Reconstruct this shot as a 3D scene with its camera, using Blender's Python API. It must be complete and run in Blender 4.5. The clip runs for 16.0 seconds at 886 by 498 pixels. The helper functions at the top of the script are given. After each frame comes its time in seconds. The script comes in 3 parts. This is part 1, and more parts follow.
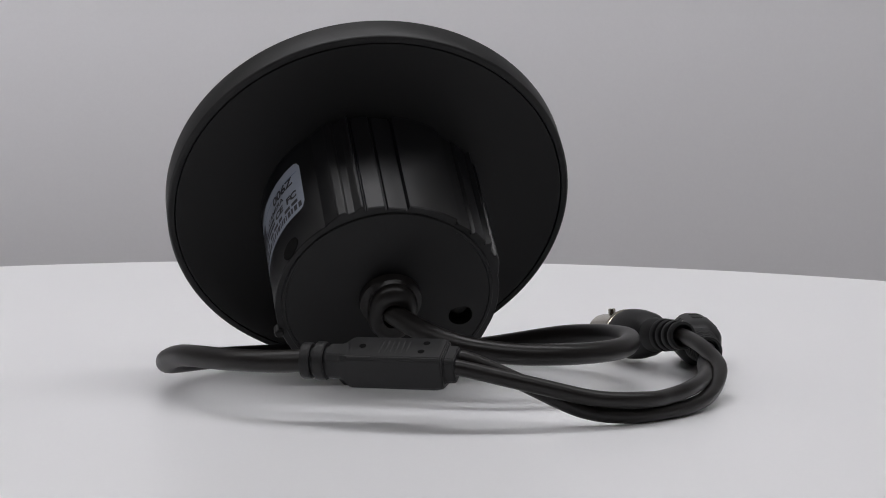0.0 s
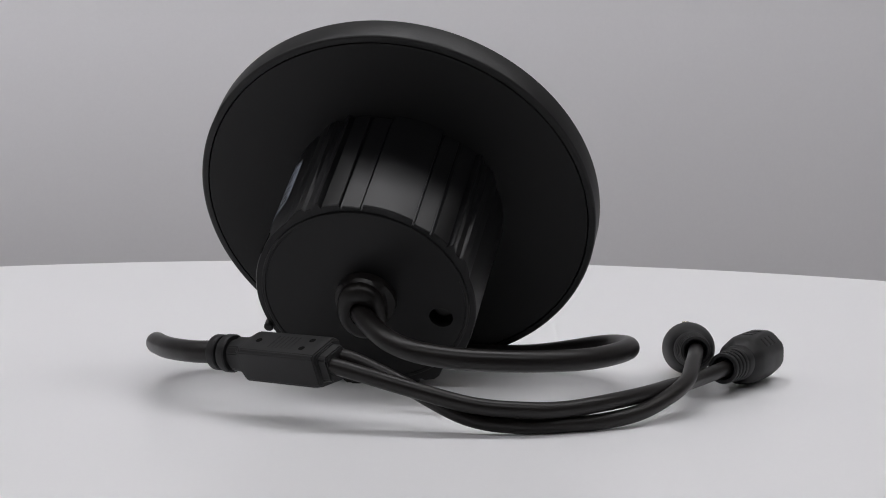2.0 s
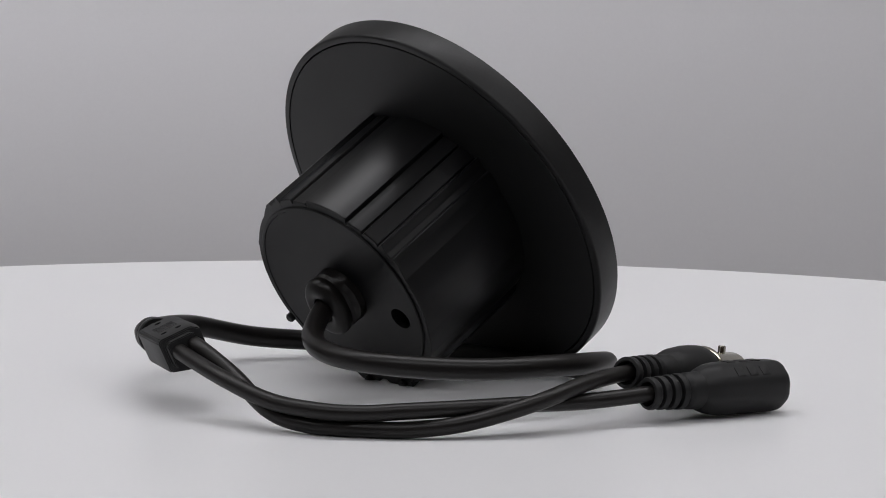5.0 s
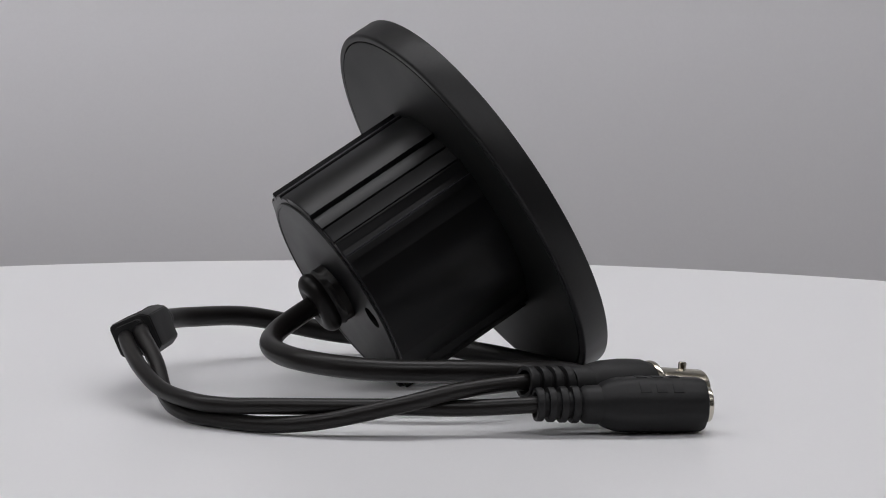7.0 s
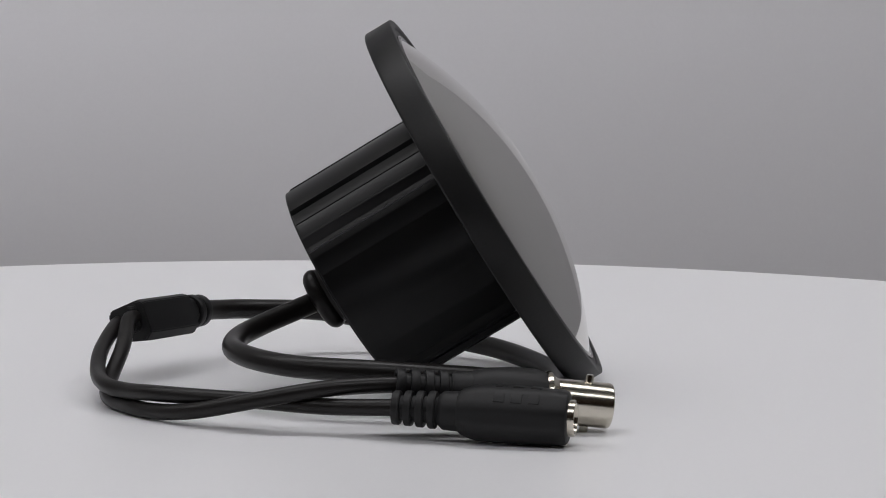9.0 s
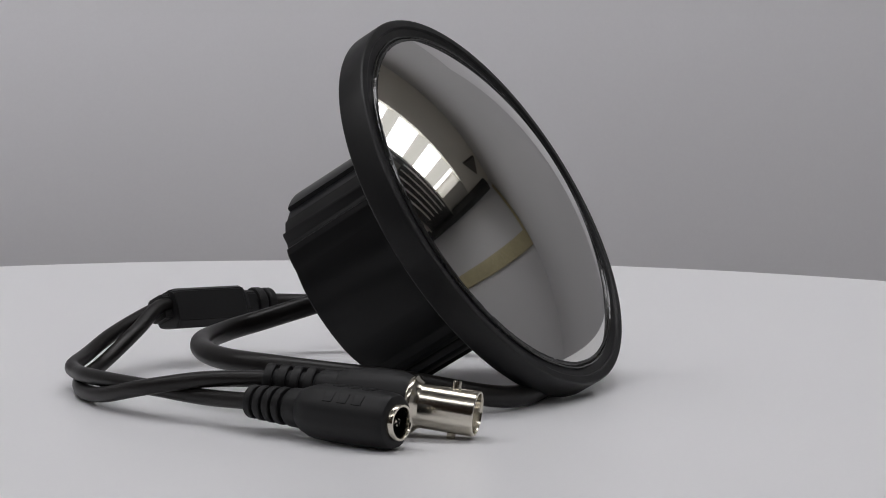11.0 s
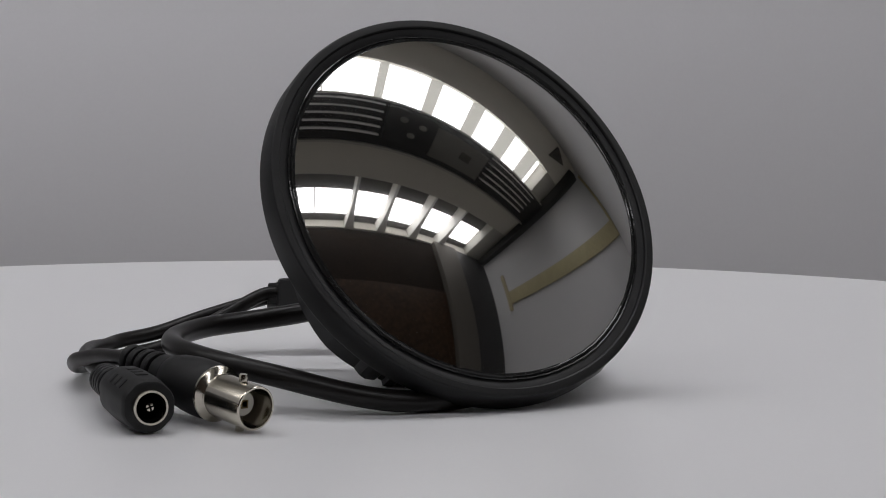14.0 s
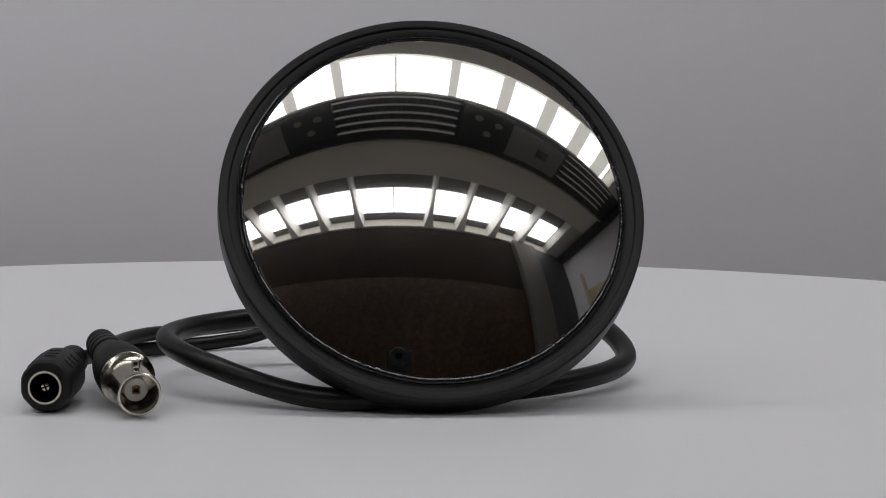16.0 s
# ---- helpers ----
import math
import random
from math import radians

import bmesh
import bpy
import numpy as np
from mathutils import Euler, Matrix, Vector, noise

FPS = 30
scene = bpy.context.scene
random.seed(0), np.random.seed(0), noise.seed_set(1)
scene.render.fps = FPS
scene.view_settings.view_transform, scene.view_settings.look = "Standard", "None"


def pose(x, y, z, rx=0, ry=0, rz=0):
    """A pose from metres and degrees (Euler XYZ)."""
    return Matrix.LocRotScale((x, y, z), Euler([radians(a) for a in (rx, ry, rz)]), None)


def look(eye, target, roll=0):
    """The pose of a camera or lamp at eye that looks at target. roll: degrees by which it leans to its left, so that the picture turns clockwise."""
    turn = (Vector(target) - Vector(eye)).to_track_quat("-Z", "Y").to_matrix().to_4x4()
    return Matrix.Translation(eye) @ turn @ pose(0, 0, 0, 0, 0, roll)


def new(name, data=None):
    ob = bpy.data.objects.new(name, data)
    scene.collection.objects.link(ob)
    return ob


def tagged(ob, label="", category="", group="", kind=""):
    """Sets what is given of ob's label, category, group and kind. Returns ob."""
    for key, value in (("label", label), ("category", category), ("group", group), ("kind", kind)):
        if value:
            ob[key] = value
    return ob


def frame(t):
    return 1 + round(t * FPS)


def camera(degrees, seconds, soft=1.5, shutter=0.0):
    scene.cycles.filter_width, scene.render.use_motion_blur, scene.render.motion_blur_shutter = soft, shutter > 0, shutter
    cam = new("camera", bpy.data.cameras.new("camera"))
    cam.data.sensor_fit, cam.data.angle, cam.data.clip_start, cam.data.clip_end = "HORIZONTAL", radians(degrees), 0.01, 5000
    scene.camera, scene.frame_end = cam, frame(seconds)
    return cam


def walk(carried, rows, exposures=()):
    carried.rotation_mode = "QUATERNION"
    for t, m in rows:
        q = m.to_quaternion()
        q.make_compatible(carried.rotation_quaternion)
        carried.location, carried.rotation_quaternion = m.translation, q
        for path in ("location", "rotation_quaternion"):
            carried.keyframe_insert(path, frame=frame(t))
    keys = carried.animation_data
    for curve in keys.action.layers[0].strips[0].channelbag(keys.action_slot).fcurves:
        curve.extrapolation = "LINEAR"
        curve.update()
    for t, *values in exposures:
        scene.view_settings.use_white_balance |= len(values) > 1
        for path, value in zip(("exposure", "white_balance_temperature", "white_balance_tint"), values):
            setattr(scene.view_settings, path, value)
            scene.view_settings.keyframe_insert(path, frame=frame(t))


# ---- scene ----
# Unit of the device: the outer radius of its mirror bezel.
U = 0.047
BASE = 0.9267          # height of the bezel's centre over the turntable, in units
SPIN = 0.19970         # turn of the table, radians a second
EASE = 0.000213


def turn(t):
    """Turn of the table at t seconds, in degrees (clockwise from above)."""
    return -math.degrees(SPIN * t + EASE * t * (t - 16))


def w(x, y, z):
    """Metres from device units."""
    return Vector((x * U, y * U, (z + BASE) * U))


# ---- camera ----
cam = camera(18.75, 16.0, soft=1.0)
EYE = w(0, -12.982, 1.0226)
PITCH, YAW = 0.0983, 0.0160
AIM = EYE + Vector((math.sin(YAW) * math.cos(PITCH), math.cos(YAW) * math.cos(PITCH), -math.sin(PITCH)))
walk(cam, [(0, look(EYE, AIM, 0.71)), (16, look(EYE, AIM, 0.71))],
     [(0, 0.11), (2, 0.12), (4, 0.10), (7, 0.04), (9, -0.04), (11.5, -0.14), (12, -0.19), (12.6, -0.28), (14, -0.36), (16, -0.40)])

# ---- daylight beyond the roof lights ----
PANE = 5.5
world = bpy.data.worlds.new("sky")
scene.world = world
world.use_nodes = True
wn = world.node_tree
sky = wn.nodes.new("ShaderNodeTexSky")
sky.sky_type, sky.sun_disc = "NISHITA", False
sky.sun_elevation, sky.sun_rotation = radians(35), radians(200)
wn.links.new(sky.outputs[0], wn.nodes["Background"].inputs[0])
wn.nodes["Background"].inputs[1].default_value = 0.1


# ---- materials ----
def material(name, color, rough=0.5, metal=0.0, vary=0.15, grain=200.0, stain=12.0, bump=0.05, rough_vary=0.1,
             emit=0.0, spec=0.30, tint=None, coat=0.0):
    """A surface with grain and larger stains, in metres."""
    m = bpy.data.materials.new(name)
    m.use_nodes = True
    nt = m.node_tree
    b = nt.nodes["Principled BSDF"]
    tc = nt.nodes.new("ShaderNodeTexCoord")
    fine, broad = nt.nodes.new("ShaderNodeTexNoise"), nt.nodes.new("ShaderNodeTexNoise")
    for n, s, d in ((fine, grain, 4), (broad, stain, 5)):
        n.inputs["Scale"].default_value, n.inputs["Detail"].default_value = s, d
        nt.links.new(tc.outputs["Object"], n.inputs["Vector"])
    add = nt.nodes.new("ShaderNodeMath")
    add.operation = "ADD"
    nt.links.new(fine.outputs[0], add.inputs[0])
    nt.links.new(broad.outputs[0], add.inputs[1])
    ramp = nt.nodes.new("ShaderNodeMapRange")
    ramp.inputs["From Min"].default_value, ramp.inputs["From Max"].default_value = 0.6, 1.4
    nt.links.new(add.outputs[0], ramp.inputs["Value"])
    mix = nt.nodes.new("ShaderNodeMix")
    mix.data_type = "RGBA"
    dark = [c * (1 - vary) for c in color]
    light = [min(1, c * (1 + vary)) for c in (tint or color)]
    mix.inputs[6].default_value, mix.inputs[7].default_value = (*dark, 1), (*light, 1)
    nt.links.new(ramp.outputs[0], mix.inputs[0])
    nt.links.new(mix.outputs[2], b.inputs["Base Color"])
    rr = nt.nodes.new("ShaderNodeMapRange")
    rr.inputs["To Min"].default_value, rr.inputs["To Max"].default_value = max(0, rough - rough_vary), min(1, rough + rough_vary)
    nt.links.new(broad.outputs[0], rr.inputs["Value"])
    nt.links.new(rr.outputs[0], b.inputs["Roughness"])
    b.inputs["Metallic"].default_value, b.inputs["Specular IOR Level"].default_value = metal, spec
    b.inputs["Coat Weight"].default_value = coat
    if bump:
        bp = nt.nodes.new("ShaderNodeBump")
        bp.inputs["Strength"].default_value, bp.inputs["Distance"].default_value = bump, 0.3 / grain
        nt.links.new(fine.outputs[0], bp.inputs["Height"])
        nt.links.new(bp.outputs[0], b.inputs["Normal"])
    if emit:
        b.inputs["Emission Color"].default_value, b.inputs["Emission Strength"].default_value = (*color, 1), emit
    return m


BEZEL = material("satin_black_plastic", (0.0095, 0.0095, 0.0099), 0.42, vary=0.25, grain=1600, stain=140, bump=0.10, rough_vary=0.12)
PLATE = material("matt_black_plastic", (0.007, 0.007, 0.0072), 0.50, vary=0.12, grain=2500, stain=60, bump=0.08, rough_vary=0.06)
HOUSING = material("black_anodised_metal", (0.0055, 0.0055, 0.006), 0.33, vary=0.12, grain=3000, stain=50, bump=0.04, rough_vary=0.06)
CAP = material("black_end_cap", (0.0052, 0.0052, 0.0055), 0.42, vary=0.12, grain=3000, stain=70, bump=0.06)
RUBBER = material("black_rubber", (0.0085, 0.0074, 0.0070), 0.36, vary=0.2, grain=1800, stain=90, bump=0.08)
MOULD = material("moulded_black_vinyl", (0.0105, 0.0105, 0.011), 0.52, vary=0.2, grain=2200, stain=120, bump=0.1)
# Black that puts the shade of holes and slots into the colour.
HOLE = material("hole_shade_black", (0.002, 0.002, 0.002), 0.8, vary=0.1, bump=0, spec=0.08)
MIRROR = material("silvered_mirror", (0.71, 0.703, 0.687), 0.03, 1.0, vary=0.015, grain=400, stain=40, bump=0, rough_vary=0.012)
mn = MIRROR.node_tree
haze, blend = mn.nodes.new("ShaderNodeBsdfGlossy"), mn.nodes.new("ShaderNodeMixShader")
haze.inputs["Color"].default_value, haze.inputs["Roughness"].default_value = (0.70, 0.69, 0.67, 1), 0.16
blend.inputs[0].default_value = 0.04
mn.links.new(mn.nodes["Principled BSDF"].outputs[0], blend.inputs[1])
mn.links.new(haze.outputs[0], blend.inputs[2])
mn.links.new(blend.outputs[0], mn.nodes["Material Output"].inputs[0])
GLUE = material("clear_glue_edge", (0.018, 0.018, 0.018), 0.07, vary=0.3, grain=500, stain=150, bump=0.2, rough_vary=0.05, spec=0.6)
NICKEL = material("nickel_plate", (0.60, 0.565, 0.49), 0.17, 1.0, vary=0.06, grain=1500, stain=200, bump=0.02, rough_vary=0.06)
NYLON = material("cream_insulator", (0.62, 0.60, 0.55), 0.45, vary=0.05, grain=900, stain=200, bump=0.02)
BRASS = material("gilt_contact", (0.14, 0.10, 0.05), 0.3, 1.0, vary=0.1, grain=900, stain=200, bump=0)
PAPER = material("silver_label", (0.24, 0.265, 0.315), 0.42, vary=0.05, grain=1500, stain=150, bump=0.02)
INK = material("label_ink", (0.03, 0.03, 0.035), 0.5, vary=0.1, grain=1500, stain=150, bump=0)
BLUE = material("label_line", (0.12, 0.16, 0.24), 0.5, vary=0.1, grain=1500, stain=150, bump=0)
LEAN = 25
CARD = material("pale_grey_card", (0.715, 0.71, 0.735), 0.7, vary=0.015, grain=500, stain=2.5, bump=0.02)
WHITE = material("white_laminate", (0.82, 0.82, 0.832), 0.34, vary=0.012, grain=900, stain=8, bump=0, rough_vary=0.02)
STAND = material("grey_stand", (0.3, 0.3, 0.31), 0.5, vary=0.08, bump=0.03)
PAINT = material("grey_white_wall_paint", (0.54, 0.54, 0.555), 0.75, vary=0.02, grain=300, stain=1.3, bump=0.04)
CEIL = material("beige_ceiling_paint", (0.62, 0.595, 0.53), 0.8, vary=0.06, grain=120, stain=2, bump=0.05)
BEAM = material("white_pier_paint", (0.80, 0.79, 0.74), 0.7, vary=0.04, grain=120, stain=3, bump=0.04)
# Near-black brown: the shade on the front wall is put into this colour.
BROWN = material("shaded_brown_wall", (0.0055, 0.0047, 0.0042), 0.85, vary=0.35, grain=60, stain=0.8, bump=0.1, tint=(0.018, 0.0122, 0.0085), spec=0.15)
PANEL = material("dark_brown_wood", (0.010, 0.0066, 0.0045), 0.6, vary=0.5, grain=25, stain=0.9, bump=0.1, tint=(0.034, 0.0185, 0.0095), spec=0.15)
BLACK = material("black_camera_plastic", (0.008, 0.008, 0.008), 0.4, vary=0.2, grain=400, stain=20, bump=0.03)
DARK = material("dark_metal_fixture", (0.03, 0.03, 0.03), 0.45, vary=0.2, grain=200, stain=8, bump=0.03)
FLOOR = material("grey_floor", (0.40, 0.385, 0.36), 0.5, vary=0.2, grain=60, stain=3, bump=0.05)
TAPE = material("yellowed_trunking", (0.40, 0.355, 0.215), 0.6, vary=0.2, grain=30, stain=4, bump=0.03)
LOUVRE = material("bright_louvre", (0.88, 0.88, 0.87), 0.4, 0.0, vary=0.05, grain=200, stain=10, bump=0.02)
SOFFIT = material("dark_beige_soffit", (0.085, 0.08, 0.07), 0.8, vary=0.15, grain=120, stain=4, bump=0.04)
TRIM = material("cream_pier_paint", (0.42, 0.41, 0.37), 0.7, vary=0.06, grain=120, stain=3, bump=0.04)
PILLAR = material("dark_grey_pillar_paint", (0.085, 0.078, 0.068), 0.7, vary=0.08, grain=120, stain=3, bump=0.04)
GREY = material("grey_cover_paint", (0.20, 0.195, 0.18), 0.7, vary=0.08, grain=120, stain=3, bump=0.04)


def emitter(name, color, strength):
    m = bpy.data.materials.new(name)
    m.use_nodes = True
    nt = m.node_tree
    nt.nodes.remove(nt.nodes["Principled BSDF"])
    e = nt.nodes.new("ShaderNodeEmission")
    e.inputs[0].default_value, e.inputs[1].default_value = (*color, 1), strength
    nt.links.new(e.outputs[0], nt.nodes["Material Output"].inputs[0])
    return m


# Dim glow added to the piers: their brightness is emitted, though they are no lamps.
RIB = emitter("glowing_pier", (1.0, 0.975, 0.91), PANE * 0.15)
SKYGLASS = emitter("overcast_sky_glass", (0.975, 0.965, 1.0), PANE)


# ---- mesh helpers ----
def part(name, bm, mat, parent=None, label="", smooth=True):
    me = bpy.data.meshes.new(name)
    bmesh.ops.recalc_face_normals(bm, faces=bm.faces)
    bm.to_mesh(me)
    bm.free()
    me.materials.append(mat)
    ob = new(name, me)
    if parent:
        ob.parent = parent
    if smooth:
        me.shade_smooth()
        me.set_sharp_from_angle(angle=radians(32))
    return tagged(ob, label)


def frame_of(axis, hint=(0, 0, 1)):
    n = Vector(axis).normalized()
    a = Vector(hint).cross(n)
    if a.length < 1e-3:
        a = Vector((1, 0, 0)).cross(n)
    a.normalize()
    return a, n.cross(a), n


def lathe(bm, origin, axes, profile, seg=72, shape=None):
    """Turns (radius, along) pairs, in metres, about the axis; radius 0 closes it. shape(angle, radius) may reshape the radius."""
    a, b, n = axes
    rings = []
    for r, s in profile:
        if r <= 1e-7:
            rings.append([bm.verts.new(origin + n * s)])
            continue
        ring = []
        for i in range(seg):
            f = 2 * math.pi * i / seg
            k = shape(f, r) if shape else r
            ring.append(bm.verts.new(origin + (a * math.cos(f) + b * math.sin(f)) * k + n * s))
        rings.append(ring)
    for p, q in zip(rings, rings[1:]):
        if len(p) == 1 and len(q) == 1:
            continue
        for i in range(seg):
            j = (i + 1) % seg
            if len(p) == 1:
                bm.faces.new((p[0], q[i], q[j]))
            elif len(q) == 1:
                bm.faces.new((p[i], q[0], p[j]))
            else:
                bm.faces.new((p[i], q[i], q[j], p[j]))
    return bm


def spline(pts, n=10):
    c = [2 * pts[0] - pts[1], *pts, 2 * pts[-1] - pts[-2]]
    out = []
    for i in range(1, len(c) - 2):
        p, q, r, s = c[i - 1:i + 3]
        for k in range(n):
            t = k / n
            out.append(0.5 * (2 * q + (r - p) * t + (2 * p - 5 * q + 4 * r - s) * t * t + (3 * q - p - 3 * r + s) * t ** 3))
    return out + [pts[-1]]


def tube(bm, pts, r, seg=16):
    side = None
    prev = None
    for i, p in enumerate(pts):
        d = (pts[min(i + 1, len(pts) - 1)] - pts[max(i - 1, 0)]).normalized()
        side = (side - d * side.dot(d)).normalized() if side else frame_of(d)[0]
        up = d.cross(side)
        ring = [bm.verts.new(p + (side * math.cos(2 * math.pi * k / seg) + up * math.sin(2 * math.pi * k / seg)) * r) for k in range(seg)]
        if prev:
            for k in range(seg):
                bm.faces.new((prev[k], prev[(k + 1) % seg], ring[(k + 1) % seg], ring[k]))
        else:
            bm.faces.new(ring[::-1])
        prev = ring
    bm.faces.new(prev)
    return bm


def box(bm, lo, hi, bevel=0.0, m=None):
    g = bmesh.ops.create_cube(bm, size=1)
    lo, hi = Vector(lo), Vector(hi)
    bmesh.ops.transform(bm, verts=g["verts"], matrix=Matrix.LocRotScale((lo + hi) / 2, None, hi - lo))
    if bevel:
        edges = list({e for v in g["verts"] for e in v.link_edges})
        made = bmesh.ops.bevel(bm, geom=edges, offset=bevel, segments=2, affect="EDGES", profile=0.6)
        vs = {v for f in made["faces"] for v in f.verts}
    else:
        vs = set(g["verts"])
    if m:
        island = set(vs)
        stack = list(vs)
        while stack:
            for e in stack.pop().link_edges:
                for v in e.verts:
                    if v not in island:
                        island.add(v)
                        stack.append(v)
        bmesh.ops.transform(bm, verts=list(island), matrix=m)
    return bm


def block(name, lo, hi, mat, label="", bevel=0.0, kind="", category="", parent=None, group=""):
    ob = part(name, box(bmesh.new(), lo, hi, bevel), mat, parent, label)
    return tagged(ob, "", category, group, kind)


# ---- room ----
H = 1.70                      # ceiling over the turntable
X0, X1, Y0, Y1, Z0 = -2.9, 2.42, -1.66, 1.26, -0.76
block("floor", (X0 - .1, Y0 - .1, Z0 - .08), (X1 + .1, Y1 + .1, Z0), FLOOR, "plain grey matt floor of the room", kind="structure", category="floor")
block("wall_back", (X0 - .1, Y1, Z0), (X1 + .1, Y1 + .1, H + .5), PAINT, "plain pale grey painted wall behind the turntable", kind="structure", category="wall")
block("wall_right", (X1, Y0, Z0), (X1 + .1, Y1, H + .5), PAINT, "plain pale grey painted side wall", kind="structure", category="wall")
block("wall_left", (X0 - .1, Y0, Z0), (X0, Y1, H + .5), PAINT, "plain pale grey painted side wall", kind="structure", category="wall")
block("wall_front", (X0 - .1, Y0 - .1, Z0), (X1 + .1, Y0, H + .5), BROWN, "brown wall with its shade put into the colour", kind="structure", category="wall")
block("door_1", (1.80, Y0 + .002, Z0), (X1 - .002, Y0 + .05, H - .003), DARK, "black door in the corner of the brown wall", .004, "structure", "door")
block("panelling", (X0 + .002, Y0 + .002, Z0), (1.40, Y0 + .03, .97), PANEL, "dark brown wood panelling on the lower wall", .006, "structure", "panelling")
block("pillar", (1.41, Y0 + .002, Z0), (1.78, Y0 + .09, H - .003), PILLAR, "grey painted pillar beside the black door", .006, "structure", "pillar")
block("trim", (X1 - .11, Y0 + .06, H - .09), (X1 - .002, 1.12, H - .003), DARK, "black cornice under the ceiling", .005, "structure", "cornice")
rail = tagged(new("cable_trunking"), "yellowed cable trunking across the grey wall", "trunking")
part("channel", box(bmesh.new(), (X1 - .025, -1.28, .88), (X1, 1.25, 1.045), .006), TAPE, rail)
part("upright", box(bmesh.new(), (X1 - .023, -1.345, .80), (X1, -1.281, 1.30), .006), TAPE, rail)
part("upright", box(bmesh.new(), (X1 - .023, 1.19, 1.041), (X1, 1.252, 1.62), .006), TAPE, rail)

# Ceiling with two long openings: A over the turntable, B before it.
A0, A1, B0, B1 = 0.075, 0.59, -1.63, -0.88
bm = bmesh.new()
for y0, y1 in ((Y0, B0), (B1, A0), (A1, Y1)):
    box(bm, (X0, y0, H), (X1, y1, H + .12))
ceiling = tagged(part("ceiling", bm, CEIL, label="beige ceiling with two long rows of roof lights"), kind="structure", category="ceiling")
tagged(part("roof", box(bmesh.new(), (X0, Y0, H + .5), (X1, Y1, H + .58)), CEIL, label="plain roof over the ceiling"), kind="structure", category="roof")


def roof_lights(nm, y0, y1, g0, g1, rise, left, right, step, first, pier, thin, foot, mat, stop):
    """A row of glowing panes from g0 to g1 in an opening from y0 to y1: one double pane, then piers at even steps."""
    row = tagged(new(nm), "row of bright roof lights between pale ribs", "window", "", "structure")
    xs = [left - step * k for k in range(9, -1, -1)] + [right] + [right + first + step * k for k in range(9)]
    xs = [X0] + [x for x in xs if X0 + .1 < x < stop - .1] + [stop]
    mid = (left + right) / 2
    part("mullion", box(bmesh.new(), (mid - .007, g0, H + rise - .02), (mid + .007, g1, H + rise + .02), .002), BEAM, row)
    for x, xe in zip(xs, xs[1:]):
        a, e = x + pier / 2, xe - pier / 2
        spans = ((a, mid - .007), (mid + .007, e)) if a < mid < e else ((a, e),)
        for s, t in spans:
            bm = bmesh.new()
            v = [bm.verts.new(c) for c in ((s, g0, H + rise), (t, g0, H + rise), (t, g1, H + rise), (s, g1, H + rise))]
            bm.faces.new(v[::-1])
            part("pane", bm, SKYGLASS, row, smooth=False)
        if x > X0:
            bm = box(bmesh.new(), (x - pier / 2, y0 + .002, H), (x + pier / 2, y1 - .002, H + rise + .05))
            long = [e for e in bm.edges if abs(e.verts[0].co.y - e.verts[1].co.y) > .1]
            bmesh.ops.subdivide_edges(bm, edges=long, cuts=8)
            for v in bm.verts:
                flare = 1 + foot * ((y1 - v.co.y) / (y1 - y0)) ** 3
                v.co.x = x + (v.co.x - x) * (thin + (1 - thin) * (v.co.z - H) / (rise + .05)) * flare
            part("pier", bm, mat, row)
    part("end_panel", box(bmesh.new(), (stop + .002, y0 + .002, H + .02), (X1 - .002, y1 - .002, H + rise + .05), .004), TRIM, row, "cream end panel")
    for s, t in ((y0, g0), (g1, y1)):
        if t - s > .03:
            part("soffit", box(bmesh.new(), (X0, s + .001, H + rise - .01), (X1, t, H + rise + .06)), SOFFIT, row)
    return row


# The first row's piers carry the added glow; the second row's are painted.
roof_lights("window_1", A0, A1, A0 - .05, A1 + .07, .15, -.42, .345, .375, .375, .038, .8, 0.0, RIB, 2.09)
roof_lights("window_2", B0, B1, -1.53, -1.145, .15, -.46, .325, .42, .375, .026, 1.0, 3.2, BEAM, 2.06)

# Card added before the wall, on the floor; its curve grades the shade.
TWIST = 1.5                    # by how much less it leans, and so darkens, towards one side, for each metre
bm = bmesh.new()
prev = None
COLS = [-.36 + .06 * k for k in range(13)]
depth = [.90] * len(COLS)
steps = [Z0] + [-.30 + .02 * i for i in range(41)]
for i, z in enumerate(steps):
    lean = LEAN * max(0.0, min(1.0, (z + .085) / .17, (.42 - z) / .25))
    if i:
        depth = [y + (z - steps[i - 1]) * math.tan(radians(lean * (1 - TWIST * x))) for x, y in zip(COLS, depth)]
    row = [[bm.verts.new((x, min(y, Y1 - .004) + o, z)) for x, y in zip(COLS, depth)] for o in (0, .003)]
    if prev:
        for a in (0, 1):
            for k in range(len(COLS) - 1):
                bm.faces.new((prev[a][k], prev[a][k + 1], row[a][k + 1], row[a][k]))
        for k in (0, -1):
            bm.faces.new((prev[0][k], prev[1][k], row[1][k], row[0][k]))
    prev = row
tagged(part("backdrop", bm, CARD, label="tall pale grey card added behind the turntable, curved to grade its shade"), kind="structure", category="backdrop")


